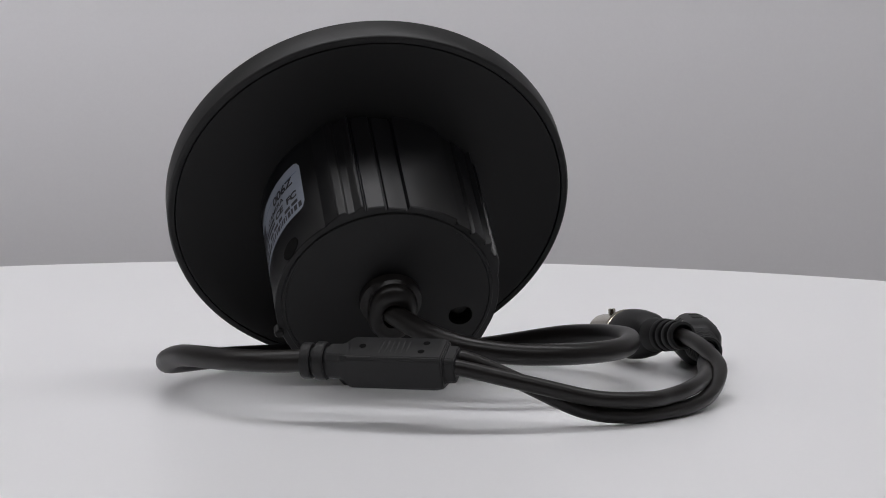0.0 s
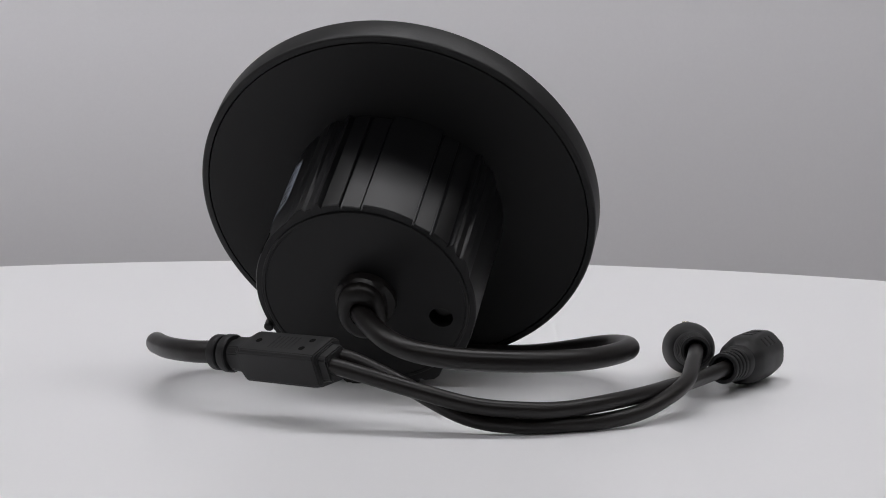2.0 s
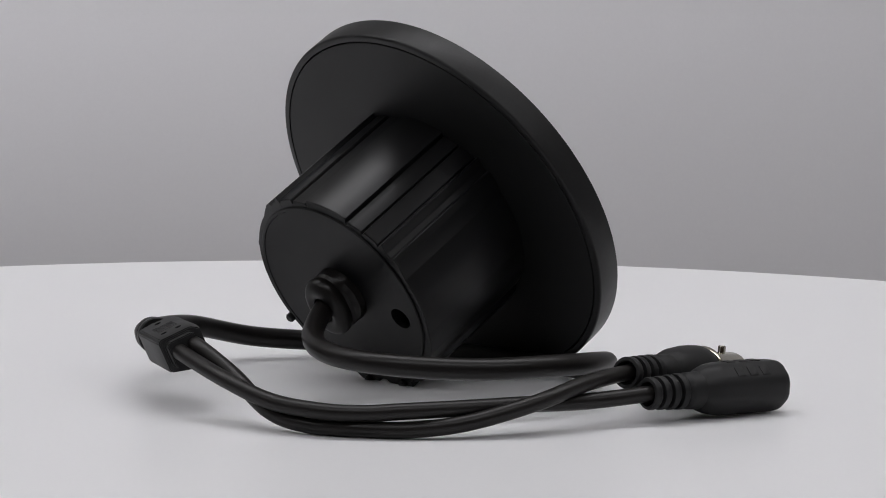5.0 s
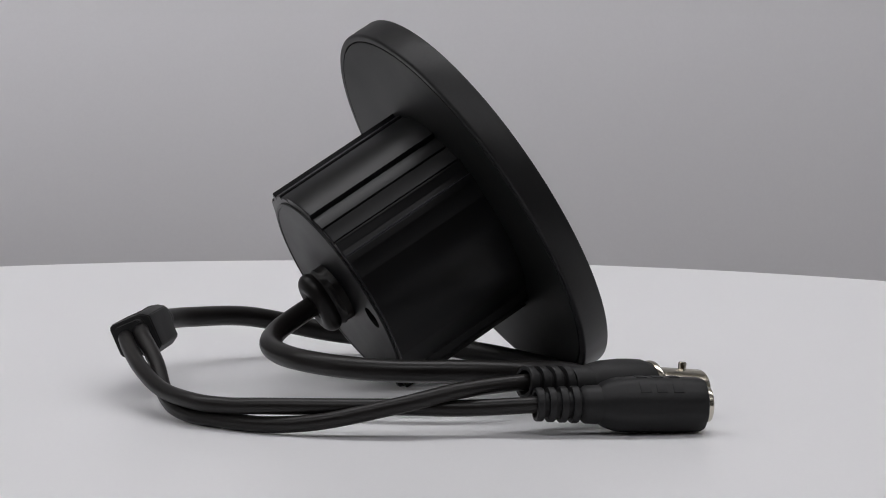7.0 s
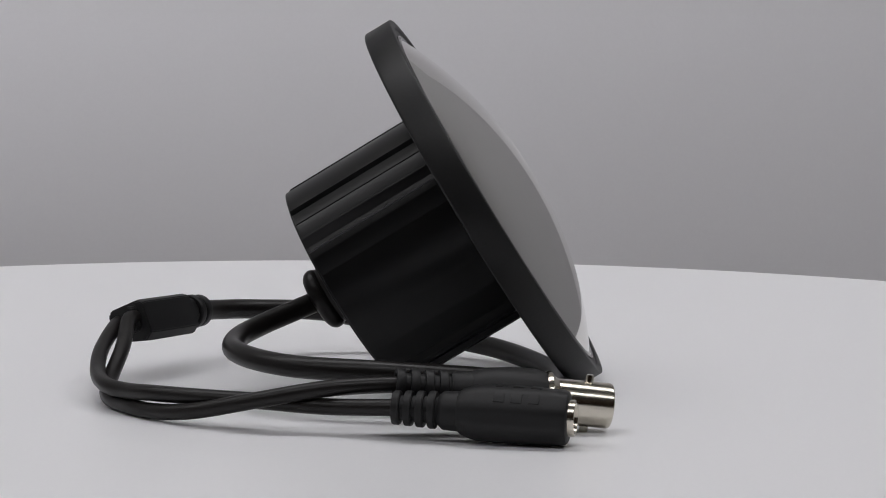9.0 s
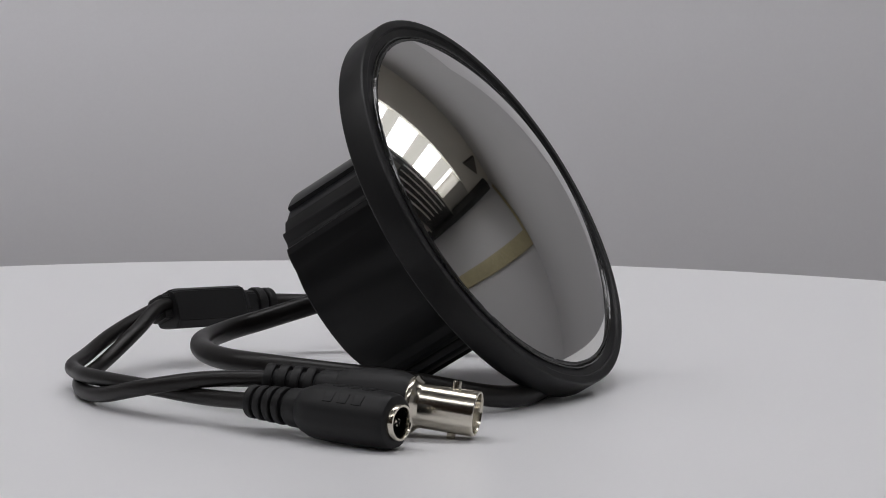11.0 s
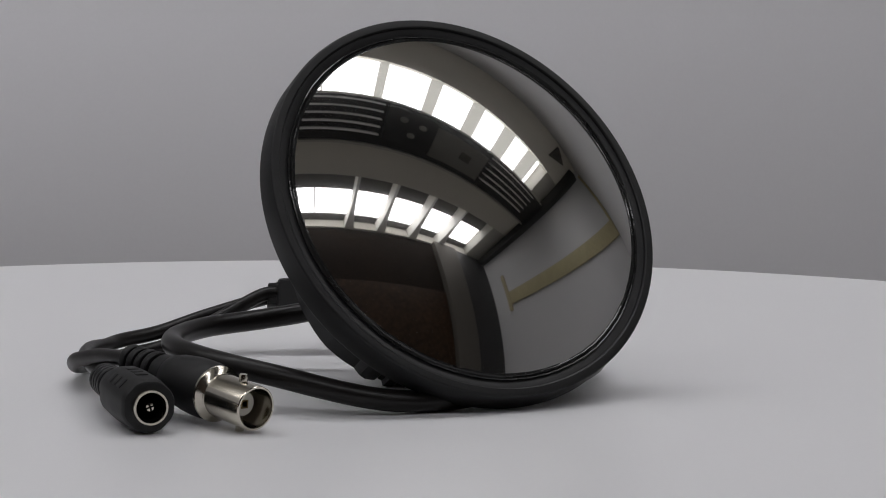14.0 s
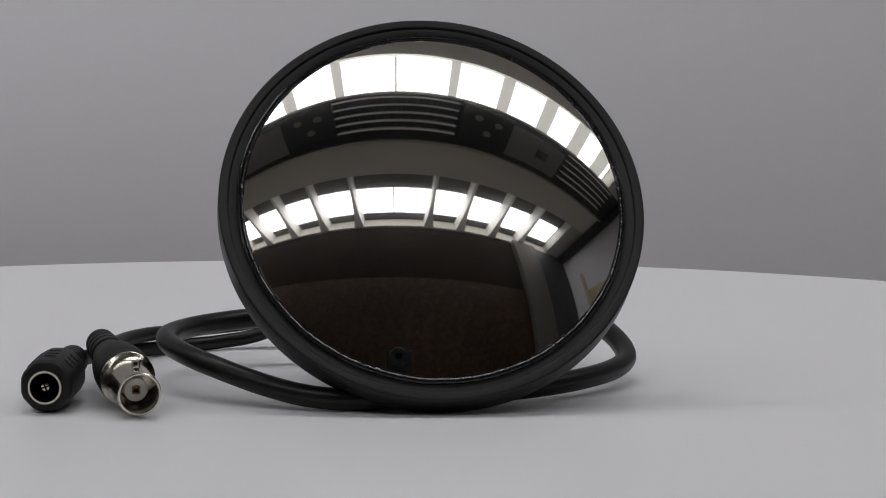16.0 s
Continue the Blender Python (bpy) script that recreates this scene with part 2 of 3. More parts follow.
# ---- turntable ----
def make_turntable():
    t = tagged(new("turntable"), "round white laminate turntable on a grey column", "turntable")
    R = 5.93 * U
    bm = bmesh.new()
    lathe(bm, Vector((0, 0, 0)), frame_of((0, 0, 1)), [(0, 0), (R * .5, 0), (R - .0015, 0), (R, -.0015), (R, -.0165), (R - .0015, -.018), (0, -.018)], 160)
    part("top", bm, WHITE, t, "white laminate disc")
    bm = bmesh.new()
    lathe(bm, Vector((0, 0, 0)), frame_of((0, 0, 1)), [(0, -.018), (.06, -.018), (.06, -.03), (.035, -.04), (.035, Z0 + .03), (.16, Z0 + .02), (.165, Z0), (0, Z0)], 48)
    part("column", bm, STAND, t, "grey column")
    return t


turntable = make_turntable()


# ---- mirror camera ----
CC = Vector((-0.1748, 0.4438, 0.0))
NN = Vector((-0.13351, 0.83769, 0.52958)).normalized()
AA = Vector((-0.98754, -0.15739, 0.0)).normalized()
BB = NN.cross(AA)
ORI = w(*CC)
AXES = (AA, BB, NN)


def dev(a, b, n):
    """A place on the device: across, up and along its axis, in units."""
    return ORI + (AA * a + BB * b + NN * n) * U


def prof(*pairs):
    return [(r * U, s * U) for r, s in pairs]


def arc(c, rr, f0, f1, n=5):
    """Profile points round a corner: centre (radius, along)."""
    return [(c[0] + rr * math.cos(radians(f0 + (f1 - f0) * i / n)), c[1] + rr * math.sin(radians(f0 + (f1 - f0) * i / n))) for i in range(n + 1)]


# Outline of the extruded housing: angle from its top in degrees, and radius.
RIBS = [(-38, .537), (-30, .558), (-29, .562), (-25.5, .562), (-24.6, .547), (-21.5, .547), (-17.6, .570), (-16.6, .571), (-16.2, .538), (-15.4, .538), (-15, .549), (-6.4, .546), (-6, .526), (-5.2, .524), (-4.8, .536),
        (2, .529), (4.4, .528), (4.6, .518), (5.6, .518), (5.8, .546), (32.2, .546), (32.4, .518), (33.4, .518), (33.6, .528), (36, .529), (42.6, .536), (43, .524), (43.8, .526), (44.2, .546), (53, .549), (53.4, .538), (54.2, .538), (54.6, .571), (55.6, .570), (59.5, .547), (62.6, .547),
        (63.5, .562), (67, .561), (76, .537), (110, .540), (125, .550), (143, .548), (147, .570), (150, .577), (155, .564), (156.5, .547), (159, .553), (160, .580),
        (164, .580), (166, .566), (174, .562), (175, .549), (177, .547), (178, .527), (184, .530), (184.8, .549), (190, .547), (193, .570), (197, .570), (201, .545), (215, .540)]


def fluted(f, r):
    """Radius of the ribbed housing at an angle."""
    phi = math.degrees(math.atan2(-math.cos(f), math.sin(f)))
    if phi < -38:
        phi += 360
    k = .537
    for (p0, r0), (p1, r1) in zip(RIBS, RIBS[1:] + [(322, .537)]):
        if p0 <= phi <= p1:
            k = r0 + (r1 - r0) * (phi - p0) / (p1 - p0)
            break
    return r + (k - .540) * U


def make_device():
    d = tagged(new("mirror_camera"), "black round security camera with a convex mirror front, lying tilted", "security camera")
    # bezel with a rounded lip and a recessed seat
    bm = bmesh.new()
    lathe(bm, ORI, AXES, prof((0.9665, -.120), (0.9665, -.143), (0.969, -.148), *arc((0.989, -.134), .014, 270, 360, 4),
                              *arc((0.993, -.010), .010, 0, 90, 4), (0.964, 0.0), (0.958, -.004), (0.955, -.012), (0.916, -.016), (0.909, -.020), (0.906, -.035), (0.906, -.06)), 160)
    part("bezel", bm, BEZEL, d, "satin black ring round the mirror")
    bm = bmesh.new()
    lathe(bm, ORI, AXES, prof((0, -.149), (.3, -.149), (.958, -.149), *arc((.958, -.145), .004, 270, 360, 3), (.962, -.118)), 160)
    part("back_plate", bm, PLATE, d, "flat matt black back plate")
    bm = bmesh.new()
    rnd = random.Random(4)
    wob = [rnd.uniform(-.0009, .0012) + .0016 * math.sin(k * .37) * math.sin(k * .11) for k in range(260)]
    lathe(bm, ORI, AXES, prof((.917, -.036), (.9165, -.013), (.9145, -.006), (.9105, -.0035), (.9065, -.006), (.9035, -.012), (.9005, -.008), (.8965, -.003), (.8915, -.003), (.8875, -.006), (.883, -.004), (.878, -.010)), 260,
          lambda f, r: r + wob[int(f / 2 / math.pi * 260 + .5) % 260] * U)
    part("glue_line", bm, GLUE, d, "shiny uneven glue round the mirror")
    # convex mirror
    h, a, base = .220, .900, -.013
    rho = (a * a + h * h) / (2 * h)
    top = math.asin(a / rho)
    pr = [(0.0, base + h)] + [(rho * math.sin(top * i / 40), base + h - rho + rho * math.cos(top * i / 40)) for i in range(1, 41)]
    bm = bmesh.new()
    lathe(bm, ORI, AXES, prof(*pr, (a, base - .03), (0, base - .03)), 160)
    part("mirror", bm, MIRROR, d, "silvered convex mirror")
    # housing and end cap
    bm = bmesh.new()
    lathe(bm, ORI, AXES, prof((.540, -.150), (.540, -.30), (.540, -.873), (.536, -.879), (.47, -.880)), 1080, fluted)
    part("housing", bm, HOUSING, d, "black ribbed metal barrel")
    cap = make_cap(d)
    make_label(d)
    # gland
    bm = bmesh.new()
    lathe(bm, dev(-.010, .005, 0), AXES, prof((.150, -.890), (.147, -.925), (.134, -.94), *arc((.088, -.990), .050, 40, -95, 9), (.060, -1.03), (.050, -.99)), 60,
          lambda f, r: r * (1 - (.15 * math.cos(2 * f) if r < .142 * U else 0)))
    part("cable_gland", bm, RUBBER, d, "rounded black cable gland")
    # cables
    main = [dev(0, .02, -.90), dev(0, .01, -1.0)] + [w(*p) for p in MAIN]
    part("main_cable", tube(bmesh.new(), spline(main, 14), .0515 * U, 20), RUBBER, d, "thick black rubber cable")
    part("video_cable", tube(bmesh.new(), spline([w(*p) for p in VIDEO], 14), .0370 * U, 16), RUBBER, d, "thin black cable")
    part("power_cable", tube(bmesh.new(), spline([w(*p) for p in POWER], 14), .0370 * U, 16), RUBBER, d, "thin black cable")
    make_splitter(d)
    make_power(d)
    make_bnc(d)
    return d


MAIN = [(0.216, -0.629, -0.625), (0.49, -0.69, -0.671), (0.814, -0.577, -0.687), (1.065, -0.269, -0.698), (1.115, 0.176, -0.702), (0.861, 0.612, -0.752), (0.34, 0.849, -0.862), (-0.238, 0.725, -0.864), (-0.827, 0.342, -0.844), (-1.104, -0.148, -0.808), (-1.014, -0.593, -0.71), (-0.782, -0.929, -0.678), (-0.59, -1.082, -0.664), (-0.424, -1.143, -0.652), (-0.34, -1.16, -0.647)]
VIDEO = [(0.2, -1.273, -0.615), (0.307, -1.28, -0.622), (0.53, -1.236, -0.72), (0.807, -1.211, -0.847), (1.02, -1.14, -0.884), (1.204, -0.99, -0.888), (1.346, -0.82, -0.885), (1.46, -0.602, -0.856), (1.532, -0.293, -0.784), (1.485, 0.007, -0.728), (1.416, 0.29, -0.709), (1.378, 0.4, -0.722)]
POWER = [(0.2, -1.328, -0.645), (0.28, -1.35, -0.65), (0.604, -1.318, -0.727), (0.876, -1.243, -0.793), (1.105, -1.128, -0.813), (1.218, -0.995, -0.818), (1.331, -0.83, -0.806), (1.422, -0.572, -0.8), (1.465, -0.291, -0.8), (1.495, 0.006, -0.806), (1.548, 0.312, -0.789), (1.546, 0.43, -0.79)]


def make_cap(d):
    """End cap: a disc with a stepped edge and a drilled screw hole."""
    bm = bmesh.new()
    seg, hs, face = 120, 28, -.887
    outer = [bm.verts.new(dev(.487 * math.cos(2 * math.pi * i / seg), .487 * math.sin(2 * math.pi * i / seg), face)) for i in range(seg)]
    hc, hr = (-.362, -.104), .058
    hole = [bm.verts.new(dev(hc[0] + hr * math.cos(2 * math.pi * i / hs), hc[1] + hr * math.sin(2 * math.pi * i / hs), face)) for i in range(hs)]
    edges = [bm.edges.new((r[i], r[(i + 1) % len(r)])) for r in (outer, hole) for i in range(len(r))]
    bmesh.ops.triangle_fill(bm, edges=edges, use_beauty=True)
    deep = [bm.verts.new(v.co + NN * .09 * U) for v in hole]
    for i in range(hs):
        bm.faces.new((hole[i], hole[(i + 1) % hs], deep[(i + 1) % hs], deep[i]))
    bm.faces.new(deep)
    cap = part("end_cap", bm, CAP, d, "flat black end cap with a screw hole")
    bm = bmesh.new()
    lathe(bm, ORI, AXES, prof((.4875, -.878), (.4880, -.886), (.4900, -.890), (.503, -.890), (.507, -.887), (.508, -.876)), 120)
    part("cap_rim", bm, CAP, cap, "raised rim of the end cap")
    # screw sunken in the drilled hole
    bm = bmesh.new()
    lathe(bm, dev(*hc, 0), AXES, prof((0, -.83), (.03, -.83), (.04, -.825), (.04, -.81)), 20)
    part("screw", bm, DARK, cap, "dark round screw")
    # small feet on the rim
    for a, b in ((.50, -.20), (.11, -.535), (-.14, -.528)):
        r = math.hypot(a, b)
        bm = bmesh.new()
        lathe(bm, dev(a * .545 / r, b * .545 / r, 0), AXES, prof((0, -.90), (.018, -.90), (.024, -.893), (.024, -.85), (0, -.84)), 14)
        part("nub", bm, CAP, cap)
    return cap


def on_barrel(phi, s, lift):
    """A place on the housing at an angle from its top, in degrees, and a distance along it."""
    r = .5375 + lift
    return dev(-r * math.sin(radians(phi)), r * math.cos(radians(phi)), s)


def patch(bm, p0, p1, s0, s1, lift, n=10, round_=0.0):
    """A curved sheet on the housing."""
    rows = []
    for i in range(n + 1):
        u = i / n
        phi = p0 + (p1 - p0) * u
        cut = 0.0
        if round_:
            e = min(u, 1 - u) * abs(p1 - p0)
            cut = max(0.0, 1 - e / round_)
            cut = (1 - math.sqrt(max(0, 1 - cut * cut))) * round_ * .0095
        rows.append((bm.verts.new(on_barrel(phi, s0 + cut, lift)), bm.verts.new(on_barrel(phi, s1 - cut, lift))))
    for (a, b), (c, e) in zip(rows, rows[1:]):
        bm.faces.new((a, b, e, c))
    return bm


def make_label(d):
    """Silver sticker; lines run round the barrel."""
    p0, p1, s0, s1 = -110, -47, -.637, -.270
    bm = bmesh.new()
    patch(bm, p0, p1, s0, s1, .003, 40, 5)
    lab = part("label", bm, PAPER, d, "silver type label with dark print")

    def along(s):
        return s1 + (s + .285) * (s1 - s0) / .38

    def bar(a, b, c, e, mat=INK):
        c, e = along(c), along(e)
        part("print_bar", patch(bmesh.new(), a, b, c, e, .0045, max(2, int(abs(b - a)))), mat, lab, smooth=True)
    bar(-107, -49, -.357, -.362, BLUE)
    letters("006Z", -71, .078, along(-.418), lab, .0028)
    bar(-106, -86, -.362, -.425)
    bar(-104, -84, -.440, -.468)
    letters("CAMERA", -80, .044, along(-.470), lab, .0012)
    letters("CE", -70.5, .060, along(-.535), lab, .0032)
    letters("FC", -59.5, .064, along(-.535), lab, .0032)
    bar(-106, -72, -.485, -.505)
    bar(-106, -72, -.520, -.540)
    for k in range(9):
        bar(-104 + k * 6, -104 + k * 6 + (4.6 if k % 3 else 3.4), -.560, -.585)
    rnd = random.Random(2)
    x = -104.0
    while x < -51:
        wd = rnd.choice((.9, 1.3, 2.2))
        bar(x, x + wd, -.598, -.640)
        x += wd + rnd.choice((.7, 1.1))
    # flat disc beside the label; its black stands in for a screw hole's shade
    o = on_barrel(-62, -.820, 0)
    ax = frame_of(dev(-math.sin(radians(-61)), math.cos(radians(-61)), 0) - ORI, NN)
    bm = bmesh.new()
    lathe(bm, o, ax, prof((.058, -.01), (.058, .0015), (.054, .0030), (.050, .0022), (0, .0018)), 26)
    part("side_hole_disc", bm, HOLE, d, "dark round screw")


def letters(text, phi, size, s, parent, fat=0.0):
    cu = bpy.data.curves.new("print", "FONT")
    cu.body, cu.size, cu.offset = text, size, fat
    ob = new("print", cu)
    dg = bpy.context.evaluated_depsgraph_get()
    me = bpy.data.meshes.new_from_object(ob.evaluated_get(dg))
    bpy.data.objects.remove(ob)
    bm = bmesh.new()
    bm.from_mesh(me)
    bpy.data.meshes.remove(me)
    for v in bm.verts:
        v.co = on_barrel(phi + math.degrees(v.co.x / .5375), s + v.co.y, .0048)
    part("print_text", bm, INK, parent, smooth=False)


SPL0 = Vector((-0.150, -1.212, -0.645))
SPLD = Vector((0.962, -0.27, 0.02)).normalized()
ROLL = radians(24)


def ribs(bm, origin, axes, s0, s1, r0, r1, n, seg=28, gap=.38):
    """Ribbed strain relief between two places on an axis."""
    pr = [(0, s0 + .05), (r0 * .68, s0 + .05), (r0 * .74, s0), (r0 * .8, s0 - .003)]
    step = (s1 - s0) / n
    for i in range(n):
        r = r0 + (r1 - r0) * i / max(1, n - 1)
        a = s0 + i * step
        pr += [(r * .96, a), (r, a + step * .12), (r, a + step * (1 - gap) - step * .1), (r * .95, a + step * (1 - gap)), (r * .74, a + step * (1 - gap)), (r * .74, a + step)]
    pr += [(r1 * .74, s1), (0, s1)]
    lathe(bm, origin, axes, [(r * U, s * U) for r, s in pr], seg)
    return bm


def make_splitter(d):
    axes = frame_of(SPLD)
    side, up, fwd = axes
    side, up = side * math.cos(ROLL) + up * math.sin(ROLL), up * math.cos(ROLL) - side * math.sin(ROLL)
    o = w(*SPL0)
    m = Matrix.Translation(o) @ Matrix((side, up, fwd)).transposed().to_4x4()
    bm = bmesh.new()
    # eight-sided moulded body, drawn along its length
    def ring(s, hw, hh, ch, full=0):
        pts = ((-hw + ch, -hh), (hw - .030, -hh - .042), (hw + .016, -hh - .012), (hw + .016, hh - .024), (hw - .022, hh), (-hw + ch, hh), (-hw, hh - ch), (-hw, -hh + ch)) if full else ((-hw + ch, -hh), (hw - ch, -hh), (hw, -hh + ch), (hw, hh - ch), (hw - ch, hh), (-hw + ch, hh), (-hw, hh - ch), (-hw, -hh + ch))
        return [bm.verts.new(m @ Vector((x * U, y * U, s * U))) for x, y in pts]
    sec = [ring(-.165, .068, .064, .024), ring(-.100, .070, .066, .024), ring(-.055, .096, .084, .014, 1), ring(.335, .098, .085, .014, 1), ring(.372, .092, .080, .014, 1), ring(.376, .070, .064, .014), ring(.425, .068, .062, .014)]
    for p, q in zip(sec, sec[1:]):
        for i in range(8):
            bm.faces.new((p[i], p[(i + 1) % 8], q[(i + 1) % 8], q[i]))
    bm.faces.new(sec[0][::-1])
    bm.faces.new(sec[-1])
    bmesh.ops.bevel(bm, geom=list(bm.edges), offset=.005 * U, segments=2, affect="EDGES")
    sp = part("splitter", bm, MOULD, d, "moulded black cable splitter block")
    part("strain_relief", ribs(bmesh.new(), o, axes, -.285, -.155, .082, .087, 2, 28, .30), MOULD, sp, "ribbed strain relief")
    for x, s in ((0, 0), (.035, .285), (-.035, .275)):
        bm = bmesh.new()
        lathe(bm, m @ Vector((x * U, .0854 * U, s * U)), (side, fwd, up), [(0, .0002 * U), (.0155 * U, .0002 * U), (.016 * U, -.004 * U)], 14)
        part("dot", bm, HOLE, sp, "small dark pin mark")
    for k in range(6):
        s = .085 + k * .024
        part("print_bar", box(bmesh.new(), (-.05 * U, .0846 * U, s * U), (.05 * U, .0853 * U, (s + .008) * U), 0, m), PLATE, sp)


def make_power(d):
    rear, front = w(1.545, .312, -.788), w(1.535, 1.102, -.804)
    axes = frame_of(front - rear)
    bm = bmesh.new()
    lathe(bm, rear, axes, prof((0, .20), (.066, .20), (.080, .215), (.084, .225), (.086, .285), (.096, .30), (.112, .345), (.117, .37), (.119, .42), (.121, .45), (.121, .60), (.118, .72), (.115, .744), (.109, .757), (.100, .762), (.079, .763), (.079, .75)), 48,
          lambda f, r: r * min(1.03, 1 / math.cos((f + math.pi / 8) % (math.pi / 4) - math.pi / 8)) if r > .09 * U else r)
    c = part("power_connector", bm, MOULD, d, "black moulded power socket")
    part("strain_relief", ribs(bmesh.new(), rear, axes, 0, .21, .074, .082, 4, 28), MOULD, c, "ribbed strain relief")
    bm = bmesh.new()
    lathe(bm, rear, axes, prof((.079, .75), (.079, .782), (.076, .790), (.067, .790), (.062, .780), (.062, .58)), 40)
    part("ring", bm, NICKEL, c, "bright metal ring")
    bm = bmesh.new()
    lathe(bm, rear, axes, prof((.062, .77), (.060, .58), (0, .58)), 32)
    part("socket", bm, HOLE, c, "dark socket")
    bm = bmesh.new()
    lathe(bm, rear, axes, prof((.024, .58), (.024, .752), (.018, .768), (0, .771)), 18)
    part("pin", bm, NICKEL, c, "metal centre pin")
    a, b, n = axes
    # Thin black bars laid on the tip; their colour gives the cross slot's shade.
    for f in (20, 110):
        m = Matrix.Translation(rear + n * .771 * U) @ Matrix((a, b, n)).transposed().to_4x4() @ Matrix.Rotation(radians(f), 4, "Z")
        part("slot_bar", box(bmesh.new(), (-.020 * U, -.0035 * U, -.004 * U), (.020 * U, .0035 * U, .0015 * U), 0, m), HOLE, c)
    for i in range(3):
        for k in (-45, 0, 45):
            f = radians(90 + k)
            p = rear + (a * math.cos(f) + b * math.sin(f)) * .1185 * U + n * (.47 + i * .075) * U
            bm = bmesh.new()
            box(bm, (-.024 * U, -.026 * U, -.005 * U), (.024 * U, .026 * U, .0055 * U), .0035 * U,
                Matrix.Translation(p) @ Matrix((n, n.cross(a * math.cos(f) + b * math.sin(f)), a * math.cos(f) + b * math.sin(f))).transposed().to_4x4())
            part("grip", bm, MOULD, c)


def make_bnc(d):
    rear, front = w(1.416, .290, -.708), w(1.092, 1.186, -.814)
    L = (front - rear).length / U
    axes = frame_of(front - rear)
    a, b, n = axes
    e = L - .285
    bm = bmesh.new()
    lathe(bm, rear, axes, prof((0, .24), (.072, .24), (.084, .26), (.088, .33), (.096, .34), (.114, .40), (.127, .50), (.130, .56), (.130, e - .06), (.122, e - .028), (.117, e - .012), (0, e - .010)), 44)
    c = part("video_connector", bm, MOULD, d, "black moulded video plug with a bayonet socket")
    part("strain_relief", ribs(bmesh.new(), rear, axes, 0, .25, .073, .084, 4, 28), MOULD, c, "ribbed strain relief")
    bm = bmesh.new()
    lathe(bm, rear, axes, prof((0, e - .014), (.121, e - .016), (.1265, e - .006), (.1275, e + .006), (.1250, e + .010), (.1130, e + .018), (.1040, e + .034), (.0960, e + .046)), 48)
    part("collar", bm, NICKEL, c, "bright metal collar")
    bm = bmesh.new()
    lathe(bm, rear, axes, prof((.060, e + .040), (.100, e + .040), (.100, L - .016), (.099, L - .004), (.096, L), (.089, L), (.086, L - .01), (.086, e + .06), (0, e + .06)), 56)
    br = part("barrel", bm, NICKEL, c, "nickel-plated barrel")
    for k in (1, -1):
        bm = bmesh.new()
        p = rear + n * (L - .105) * U
        ax = frame_of(b * k)
        lathe(bm, p, ax, prof((.019, .08), (.019, .124), (.016, .130), (0, .130)), 16)
        part("bayonet_pin", bm, NICKEL, br, "small metal bayonet pin")
    bm = bmesh.new()
    lathe(bm, rear, axes, prof((.055, e + .05), (.055, L - .09), (.050, L - .085), (.021, L - .085), (.021, L - .13)), 32)
    part("insulator", bm, NYLON, c, "cream insulator")
    bm = bmesh.new()
    lathe(bm, rear, ((a + b) / math.sqrt(2), (b - a) / math.sqrt(2), n), prof((.027, L - .082), (.019, L - .082), (.019, L - .12), (0, L - .12)), 4)
    part("contact", bm, BRASS, c, "gilt centre contact")


device = make_device()

# ---- things seen in the mirror ----

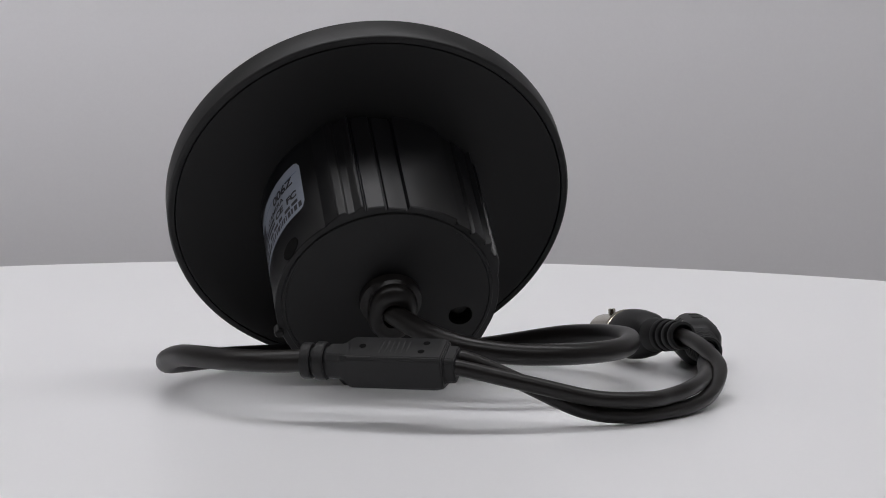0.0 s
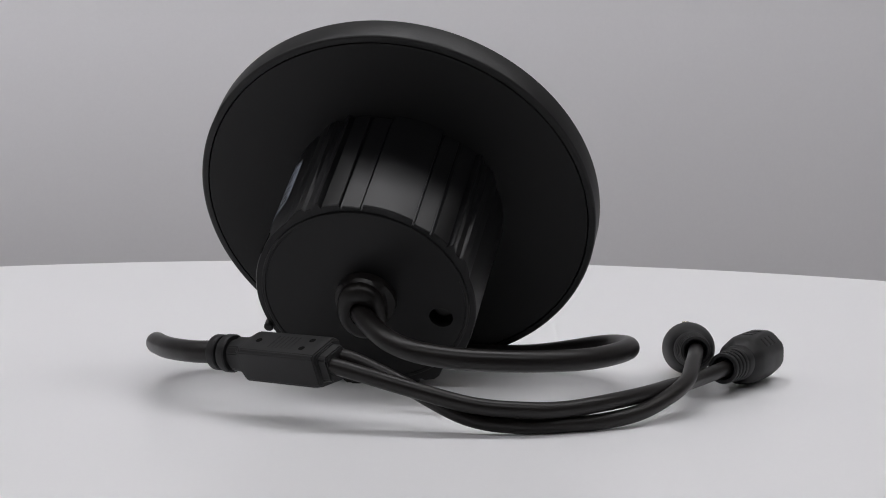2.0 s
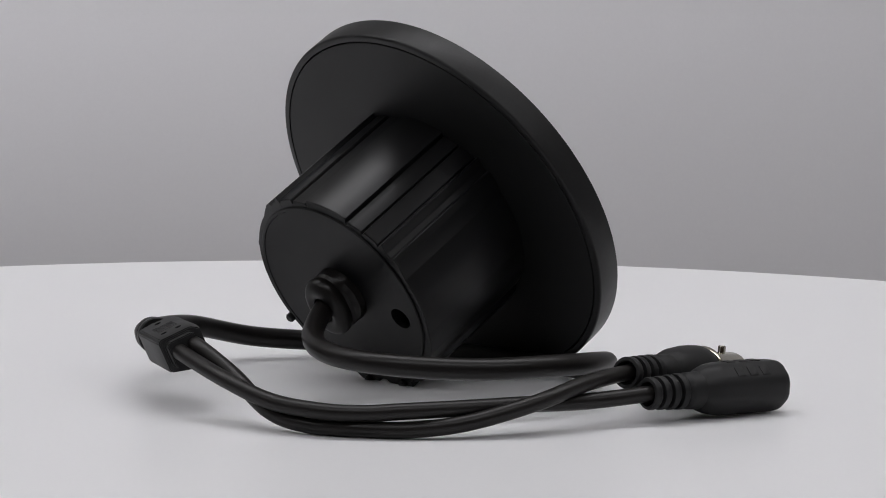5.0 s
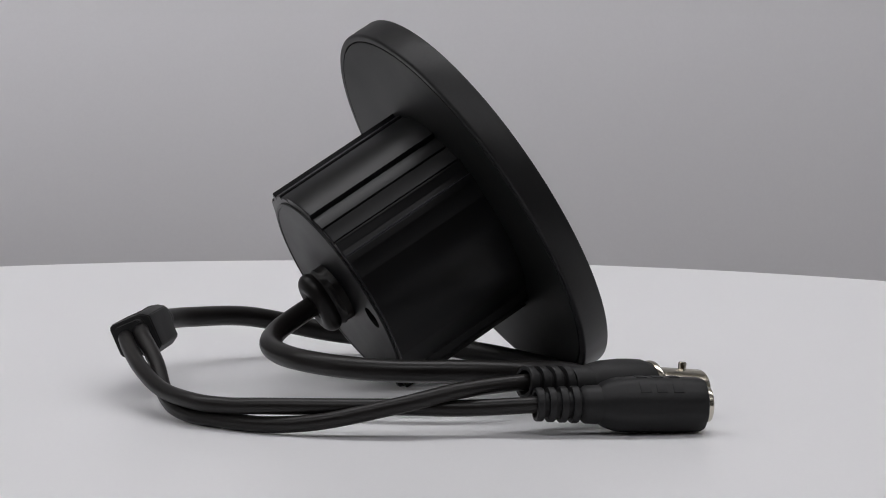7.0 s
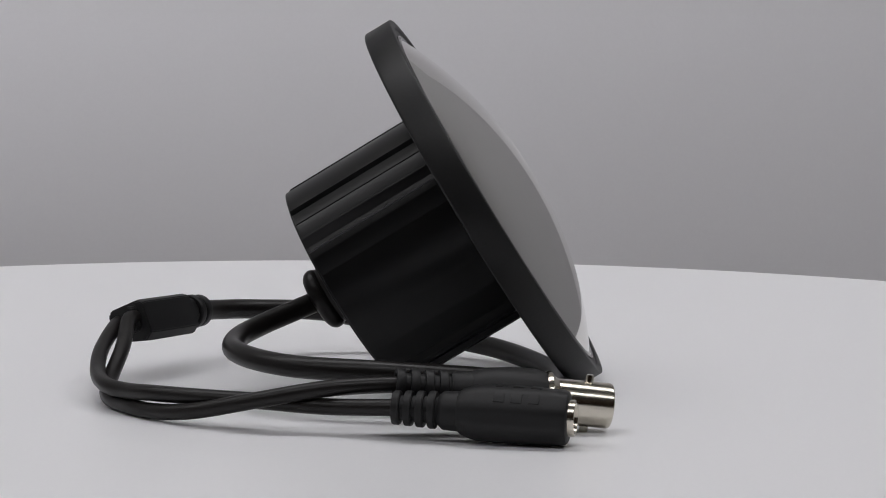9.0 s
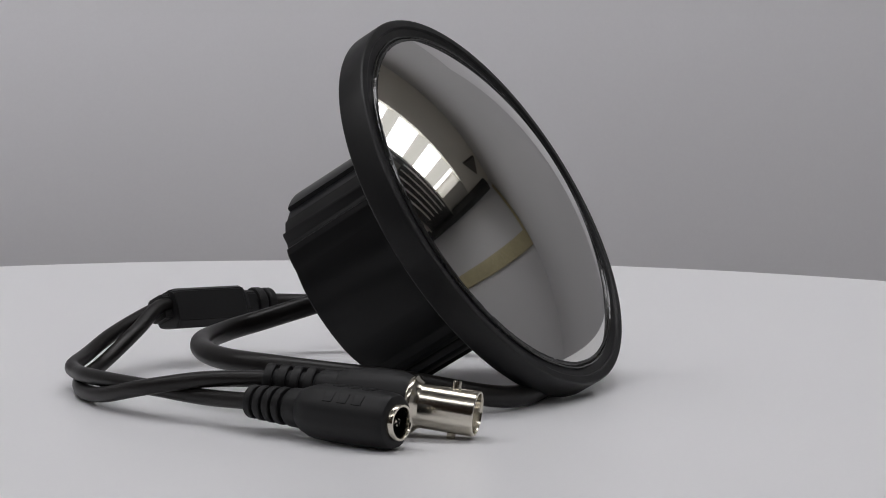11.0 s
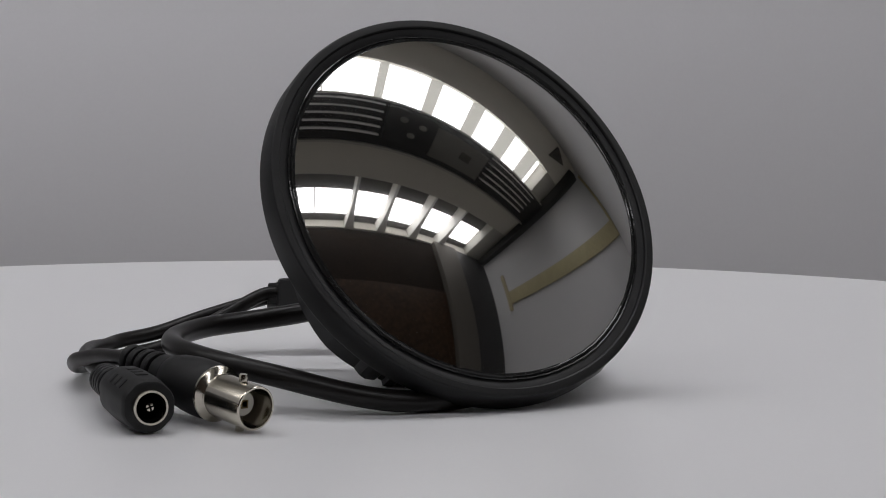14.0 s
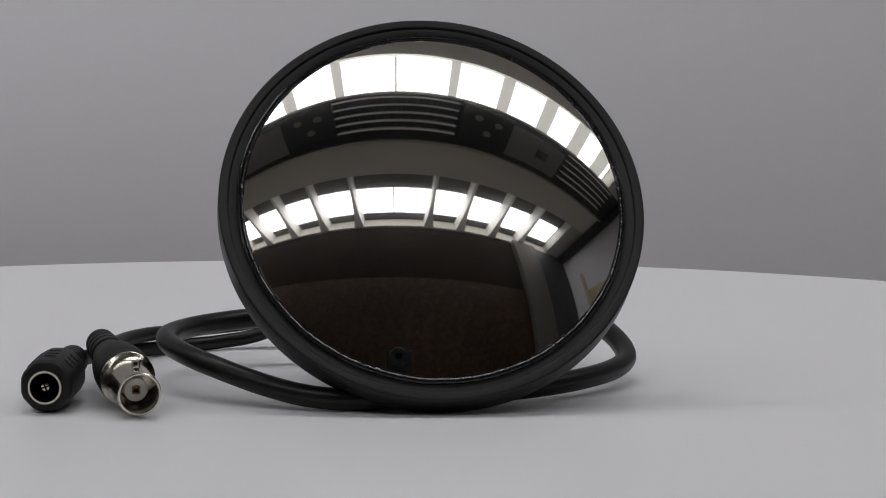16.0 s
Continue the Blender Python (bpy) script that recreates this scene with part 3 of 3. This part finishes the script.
def make_ceiling_unit():
    """Long dark fitting under the ceiling: spot boxes, slatted grilles, plain covers."""
    u = tagged(new("ceiling_fitting"), "long dark ceiling fitting with slatted grilles and spot boxes", "ceiling light")
    z = H - .07
    part("tray", box(bmesh.new(), (-1.9, -.46, z + .03), (2.30, .045, H - .002), .004), DARK, u)
    for x0, x1 in ((-1.85, -.86), (.79, 1.32)):
        part("cover", box(bmesh.new(), (x0, -.40, z), (x1, -.03, z + .029), .006), GREY, u, "plain grey cover")
    for x0 in (-.83, .40):
        s = part("spot_box", box(bmesh.new(), (x0, -.37, z - .02), (x0 + .38, .02, z + .029), .008), DARK, u, "black box with three spots")
        for dx, dy in ((.12, -.10), (.27, -.12), (.20, -.25)):
            bm = bmesh.new()
            lathe(bm, Vector((x0 + dx, dy, z - .02)), frame_of((0, 0, -1)), [(0, .001), (.020, .001), (.026, .006), (.030, .004), (.032, 0)], 24)
            part("spot", bm, GREY, s, "small round lens")
    part("junction_box", box(bmesh.new(), (1.05, -.26, z - .02), (1.15, -.16, z - .001), .006), SOFFIT, u, "small dark junction box")
    for y0, y1 in ((.046, .064), (-.492, -.468)):
        part("edge_strip", box(bmesh.new(), (-1.9, y0, z + .01), (2.30, y1, H - .002), .003), TRIM, u, "cream edge strip")
    for x0, x1 in ((-.44, .37), (1.36, 2.05)):
        for k in range(5):
            yy = .005 - .085 * k
            part("slat", box(bmesh.new(), (x0, yy - .009, z - .035), (x1, yy + .009, z + .028), .003), LOUVRE, u, "bright slat")
    return u


def make_bracket():
    """Dark three-cornered plate under the far end of the ceiling."""
    bm = bmesh.new()
    low = [bm.verts.new((x, y, H - .03)) for x, y in ((1.93, .84), (1.97, 1.19), (2.18, 1.00))]
    top = [bm.verts.new((v.co.x, v.co.y, H - .003)) for v in low]
    bm.faces.new(low)
    bm.faces.new(top)
    for k in range(3):
        bm.faces.new((low[k], low[(k + 1) % 3], top[(k + 1) % 3], top[k]))
    bmesh.ops.bevel(bm, geom=list(bm.edges), offset=.003, segments=2, affect="EDGES")
    return tagged(part("ceiling_bracket", bm, SOFFIT, None, "dark three-cornered metal plate under the ceiling"), category="bracket")


make_bracket()


def make_recorder():
    """The video camera on its stand, just behind the lens."""
    r = tagged(new("video_camera"), "small black video camera on a thin stand", "video camera")
    e = EYE
    bm = bmesh.new()
    lathe(bm, e + Vector((0, -.012, 0)), frame_of((0, -1, 0)), [(.012, 0), (.026, 0), (.029, .003), (.029, .05), (.024, .056), (.024, .10), (0, .10)], 40)
    body = part("lens_barrel", bm, BLACK, r, "black lens barrel")
    part("body", box(bmesh.new(), e + Vector((-.045, -.16, -.05)), e + Vector((.05, -.06, .026)), .006), BLACK, r, "black body")
    bm = bmesh.new()
    lathe(bm, Vector((e.x, e.y - .10, Z0)), frame_of((0, 0, 1)), [(0, 0), (.16, 0), (.16, .012), (.03, .02), (.014, .04), (.014, -Z0 + e.z - .062), (.03, -Z0 + e.z - .056), (.03, -Z0 + e.z - .05), (0, -Z0 + e.z - .05)], 32)
    part("stand", bm, BLACK, r, "black stand")
    return r


make_ceiling_unit()
make_recorder()


def motions():
    rows = [(k * 2.0, pose(0, 0, 0, 0, 0, turn(k * 2.0))) for k in range(9)]
    walk(turntable, rows)
    walk(device, rows)


motions()
